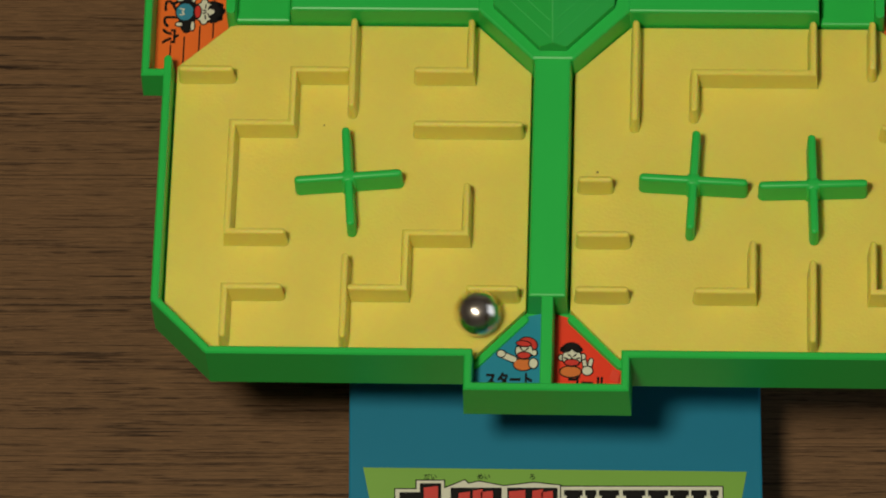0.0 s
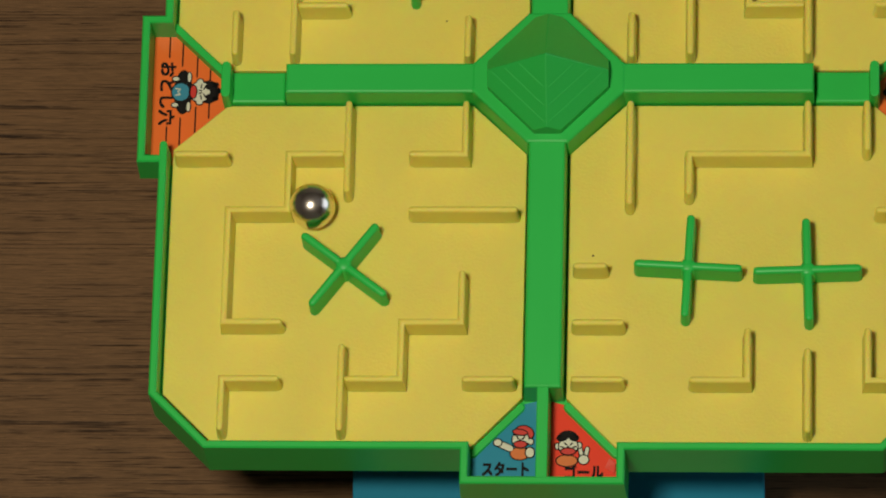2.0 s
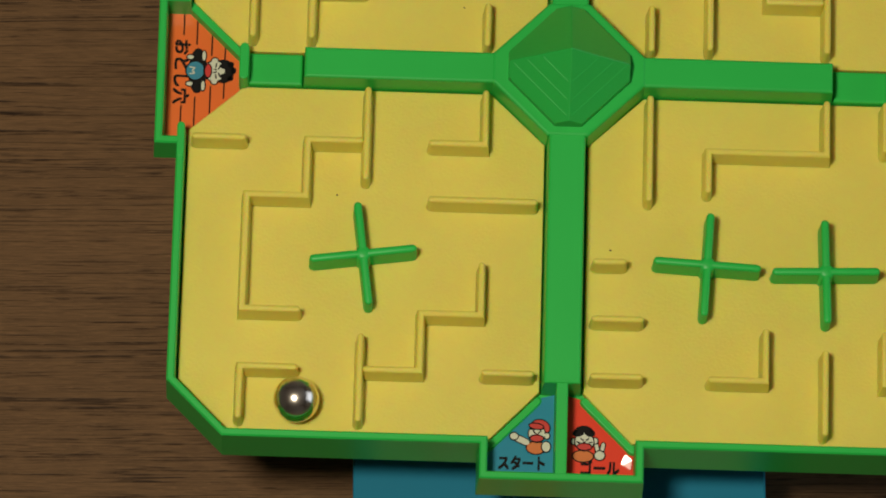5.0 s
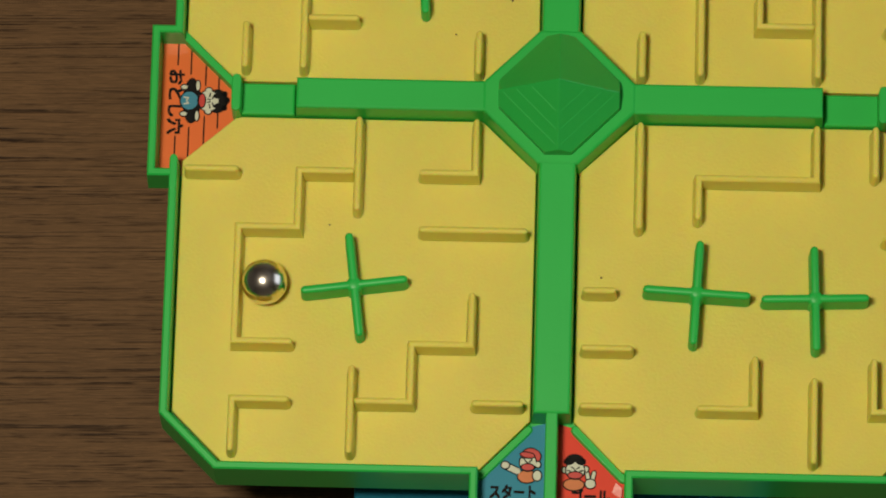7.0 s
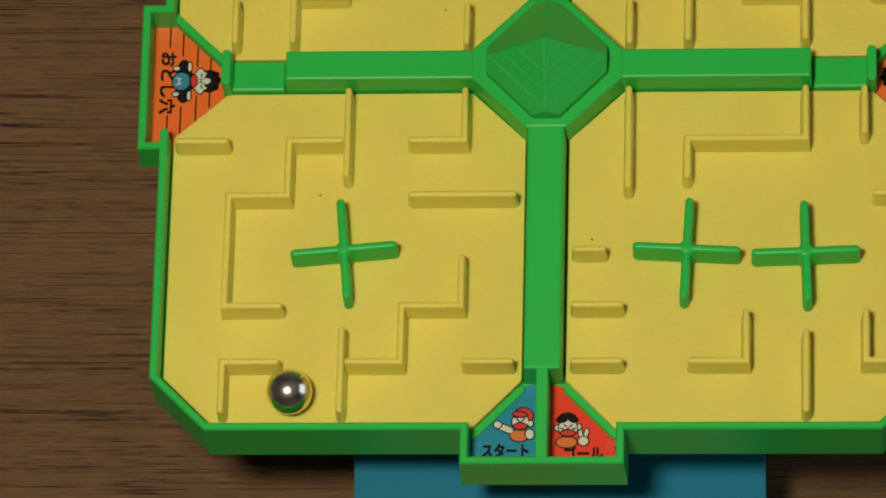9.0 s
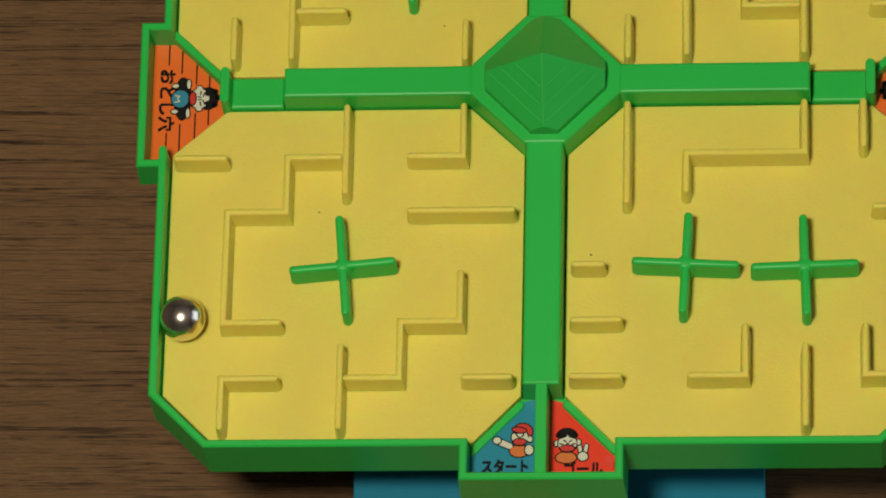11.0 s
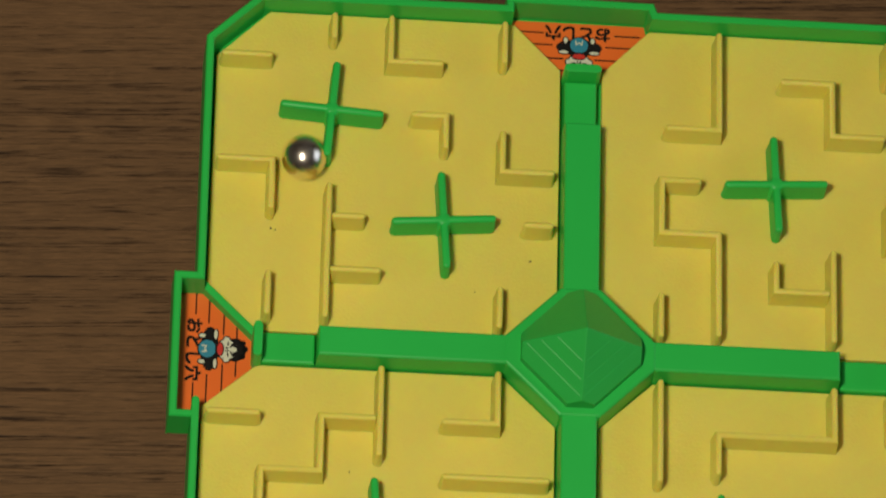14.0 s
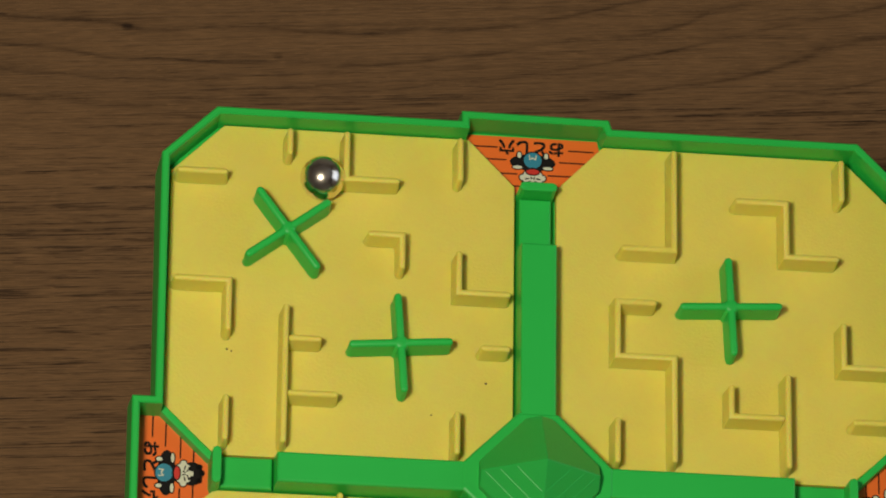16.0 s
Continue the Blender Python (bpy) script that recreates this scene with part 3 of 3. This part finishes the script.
badge(goal, ((0.36, -6.57, 0.19, 0.10, ORANGE_INK, 0.09, 0), (0.64, -6.55, 0.09, 0.08, PALE_INK, 0.12, 0), (0.37, -6.17, 0.19, 0.14, INK, 0.10, 0),
             (0.24, -6.17, 0.07, 0.06, INK, 0.10, 30), (0.50, -6.17, 0.07, 0.06, INK, 0.10, -30), (0.56, -6.30, 0.045, 0.05, PALE_INK, 0.14, 0), (0.20, -6.32, 0.04, 0.05, PALE_INK, 0.14, 0),
             (0.38, -6.32, 0.17, 0.16, PALE_INK, 0.18, 0), (0.30, -6.19, 0.09, 0.045, INK, 0.25, 20), (0.46, -6.19, 0.09, 0.045, INK, 0.25, -20), (0.38, -6.41, 0.13, 0.055, RED_INK, 0.25, 0)),
      ((0.61, -6.50, 0.58, -6.36, 0.028), (0.67, -6.50, 0.70, -6.36, 0.028)),
      ((0.32, -6.27, 0.36, -6.30), (0.41, -6.30, 0.45, -6.27), (0.37, -6.33, 0.39, -6.33), (0.25, -6.33, 0.30, -6.34), (0.46, -6.34, 0.51, -6.33)))

flap = bmesh.new()
lift = [(1.03, -6.72, 0.51), (1.19, -6.82, 0.71), (1.21, -6.66, 1.09), (1.10, -6.56, 1.08)]
up = [flap.verts.new((x * CELL, y * CELL, (PIT + 0.15 + z) * MM)) for x, y, z in lift]
lo = [flap.verts.new((x * CELL, y * CELL, (PIT + 0.05 + z) * MM)) for x, y, z in lift]
flap.faces.new(up)
flap.faces.new(lo[::-1])
for i in range(4):
    flap.faces.new((up[i], lo[i], lo[(i + 1) % 4], up[(i + 1) % 4]))
part("curled_corner", flap, GLOSS_RED, goal, "glossy lifted corner of the red sticker")

for key, x, y, size in (("SE", 0.78, -3.03, 0.022), ("SW", -5.23, -5.42, 0.035), ("SW", -3.87, -2.2, 0.018), ("NW", -5.37, 2.24, 0.022), ("NW", -5.29, 2.21, 0.018), ("NW", -0.85, 1.86, 0.025), ("NW", -1.8, 1.23, 0.018)):
    part("speck", ellipse(x, y, size, size * 0.8, FLOOR + 0.01, 0, 7), DUST, PANELS[key])

# ---- turnstiles: green crosses that turn on the floor ----


def turnstile(key, i, j):
    bm = rib_mesh([(-0.84, 0), (0.84, 0)], FLOOR + 0.3, 0.7, 1.2, 1.0, 0.8)
    for half in ([(0, 0.06), (0, 0.84)], [(0, -0.06), (0, -0.84)]):
        arm = rib_mesh(half, FLOOR + 0.3, 0.67, 1.2, 1.0, 0.8)
        me = bpy.data.meshes.new("arm")
        arm.to_mesh(me)
        arm.free()
        bm.from_mesh(me)
        bpy.data.meshes.remove(me)
    hub = loft([[(q * math.cos(a), q * math.sin(a), z * MM) for a in (2 * math.pi * i / 16 for i in range(16))]
                for q, z in ((0.0021, FLOOR), (0.0019, 0.2), (0.0015, 0.55), (0.0010, 0.74))])
    me = bpy.data.meshes.new("middle")
    hub.to_mesh(me)
    hub.free()
    bm.from_mesh(me)
    bpy.data.meshes.remove(me)
    ob = part("turnstile", bm, GREEN, board, "green plastic cross-shaped turnstile", smooth=True)
    x, y = node(key, i, j)
    ob.location = (x * CELL, y * CELL, 0)
    return ob


def still(ob, degrees):
    ob.rotation_euler.z = radians(degrees)


sw_cross = turnstile("SW", 3, 3)
nw_cross = turnstile("NW", 2, 2)
still(turnstile("NW", 4, 4), 4.5)
still(turnstile("NE", 3, 3), 3.0)
still(turnstile("SE", 2, 3.01), -3.0)
still(turnstile("SE", 4, 3.07), 1.8)

# ---- the ball ----
RADIUS = 5.55
bm = bmesh.new()
bmesh.ops.create_uvsphere(bm, u_segments=64, v_segments=32, radius=RADIUS * MM)
ball = tagged(part("steel_ball", bm, STEEL, smooth=True), "polished steel ball rolling on the yellow maze floor", "ball")

# ---- what moves ----
BOARD_ROWS = [
    (0, pose(0.0401, 0.0021, 0.0819, -4.57, -2.81, -1.46)),
    (0.5, pose(0.0463, 0.0045, 0.0828, -5.79, 3.77, -1.77)),
    (1, pose(0.0462, 0.0050, 0.0815, -6.74, 3.98, -2.24)),
    (1.5, pose(0.0383, -0.0003, 0.0815, -1.36, -3.60, -1.92)),
    (2, pose(0.0378, -0.0010, 0.0826, 0.42, -3.91, -1.38)),
    (2.5, pose(0.0389, -0.0049, 0.0821, 2.52, -2.75, -1.59)),
    (3, pose(0.0428, -0.0063, 0.0819, 3.74, 0.90, -1.97)),
    (3.5, pose(0.0443, -0.0066, 0.0823, 4.29, 2.68, -1.62)),
    (4, pose(0.0431, -0.0094, 0.0827, 6.80, 1.54, -1.30)),
    (4.5, pose(0.0434, -0.0074, 0.0825, 4.83, 1.82, -1.42)),
    (6.8, pose(0.0378, 0.0004, 0.0778, -0.30, -3.97, -1.44)),
    (7, pose(0.0403, -0.0036, 0.0779, 5.11, -1.26, -1.79)),
    (7.5, pose(0.0438, -0.0044, 0.0778, 5.29, 2.70, -1.55)),
    (8, pose(0.0437, -0.0047, 0.0775, 5.66, 2.55, -1.63)),
    (8.5, pose(0.0376, 0.0016, 0.0775, -1.36, -3.70, -1.25)),
    (11, pose(0.0370, 0.0016, 0.0788, -1.52, -4.80, -1.02)),
    (11.5, pose(0.0415, 0.0020, 0.0784, -2.17, 1.25, -0.90)),
    (12, pose(0.0480, -0.0001, 0.0771, -0.57, 6.71, -1.60)),
    (12.5, pose(0.0477, 0.0032, 0.0754, -2.53, 6.66, -2.07)),
    (13, pose(0.0441, 0.0045, 0.0755, -1.58, 2.95, -1.61)),
    (13.5, pose(0.0441, 0.0050, 0.0757, -2.90, 3.29, -1.08)),
    (14, pose(0.0452, 0.0040, 0.0748, -0.61, 4.39, -1.27)),
    (14.5, pose(0.0429, 0.0027, 0.0734, 0.80, 2.41, -1.18)),
    (15, pose(0.0471, 0.0020, 0.0725, 2.01, 6.64, -1.45)),
    (15.5, pose(0.0476, 0.0017, 0.0722, 2.28, 7.16, -1.46)),
    (16, pose(0.0474, 0.0010, 0.0716, 3.27, 7.19, -1.55)),
]
# seconds and the ball's place on the board, in cells from the hub
BALL_ROWS = [
    (0, -1.16, -5.78), (0.1, -1.94, -5.57), (0.2, -2.33, -5.62), (0.3, -2.48, -5.67), (0.4, -2.48, -5.68),
    (0.5, -2.46, -5.72), (0.6, -1.86, -5.43), (0.7, -1.66, -4.82), (0.8, -1.24, -4.70), (0.9, -0.74, -4.34),
    (1, -0.73, -3.15), (1.1, -0.60, -2.71), (1.2, -0.53, -2.59), (1.3, -0.63, -2.77), (1.4, -1.25, -3.08),
    (1.5, -2.09, -3.02), (1.6, -3.16, -2.62), (1.7, -3.72, -2.25), (1.8, -4.01, -2.26), (1.9, -4.03, -2.25),
    (2, -3.97, -2.28), (2.1, -3.94, -2.49), (2.2, -4.10, -2.92), (2.3, -4.54, -3.38), (2.4, -4.89, -3.92),
    (2.5, -4.89, -3.85), (3, -4.91, -3.86), (3.4, -4.88, -3.88), (3.5, -4.86, -3.86), (3.6, -4.56, -3.95),
    (3.7, -4.43, -4.05), (3.8, -4.14, -4.21), (3.9, -3.91, -4.63), (4, -3.89, -5.83), (4.2, -4.05, -5.96),
    (4.5, -4.40, -6.07), (4.7, -4.61, -6.07), (5.2, -4.22, -5.74), (5.55, -3.97, -5.35), (6.1, -3.96, -4.20),
    (6.5, -4.70, -3.90), (6.8, -4.91, -3.52), (7, -4.92, -3.32), (7.2, -4.86, -3.90), (7.4, -4.66, -3.90),
    (7.5, -4.52, -3.88), (7.6, -4.06, -4.15), (7.7, -3.85, -4.60), (7.8, -4.00, -5.26), (8, -3.87, -6.04),
    (8.2, -3.72, -6.10), (8.4, -4.09, -5.80), (8.5, -4.64, -5.85), (8.7, -4.71, -5.92), (9.1, -4.08, -5.83),
    (9.5, -3.93, -5.34), (9.9, -4.29, -4.82), (10.4, -5.29, -4.82), (10.8, -6.09, -4.45), (11, -6.09, -4.25),
    (11.3, -6.08, -3.63), (11.5, -6.08, -2.53), (11.7, -5.61, -1.66), (11.8, -4.90, -1.66), (12, -4.83, -1.73),
    (12.2, -4.80, -1.94), (12.5, -4.84, -1.81), (12.7, -4.83, -1.11), (12.8, -4.41, -0.64), (13, -3.83, -0.64),
    (13.2, -4.34, -0.90), (13.3, -4.74, -0.92), (13.5, -5.18, -0.54), (13.6, -4.67, -0.18), (13.7, -4.72, 0.14),
    (13.8, -4.76, 1.00), (13.9, -4.77, 1.91), (14, -4.85, 3.44), (14.1, -5.15, 4.22), (14.2, -5.77, 4.98),
    (14.3, -6.06, 4.94), (14.4, -6.04, 5.01), (14.5, -6.05, 4.92), (14.6, -5.84, 4.88), (14.7, -5.56, 4.88),
    (14.8, -4.87, 4.86), (14.9, -4.57, 5.04), (15, -4.09, 5.33), (15.5, -3.81, 5.37), (16, -3.81, 5.36),
]
SW_TURN = [(0, 4.8), (0.5, 6.5), (1.0, 6), (1.5, 6), (1.6, 25), (1.7, 48), (2.0, 53), (2.1, 56), (2.2, 80), (2.3, 105), (2.5, 106), (3.4, 107),
           (3.6, 105), (3.8, 100), (4.0, 98), (7.0, 97.6), (7.4, 95), (7.6, 94.5), (8.5, 95.2), (11, 95.2), (16, 94)]
NW_TURN = [(0, -5), (13.5, -5), (14.0, -4), (14.1, -16), (14.2, -38), (14.5, -41), (14.7, -44), (14.8, -72), (14.9, -116), (15.0, -138), (15.5, -141), (16, -143)]


def motions():
    walk(board, BOARD_ROWS)
    for cross, rows in ((sw_cross, SW_TURN), (nw_cross, NW_TURN)):
        x, y, z = cross.location
        walk(cross, [(t, pose(x, y, z, 0, 0, a)) for t, a in rows])
    rows, spin, last = [], Matrix.Identity(3), None
    for t, x, y in BALL_ROWS:
        scene.frame_set(frame(t))
        high = 1.9 if abs(y) < 0.45 and x < -4.5 else 0.0
        place = board.matrix_world @ Vector((x * CELL, y * CELL, (FLOOR + RADIUS + high) * MM))
        if last is not None:
            step = place - last
            if step.length > 1e-6:
                axis = Vector((-step.y, step.x, 0)).normalized()
                spin = Matrix.Rotation(min(1.2, step.length / (RADIUS * MM)), 3, axis) @ spin
        last = place
        rows.append((t, Matrix.Translation(place) @ spin.to_4x4()))
    scene.frame_set(1)
    walk(ball, rows)


motions()
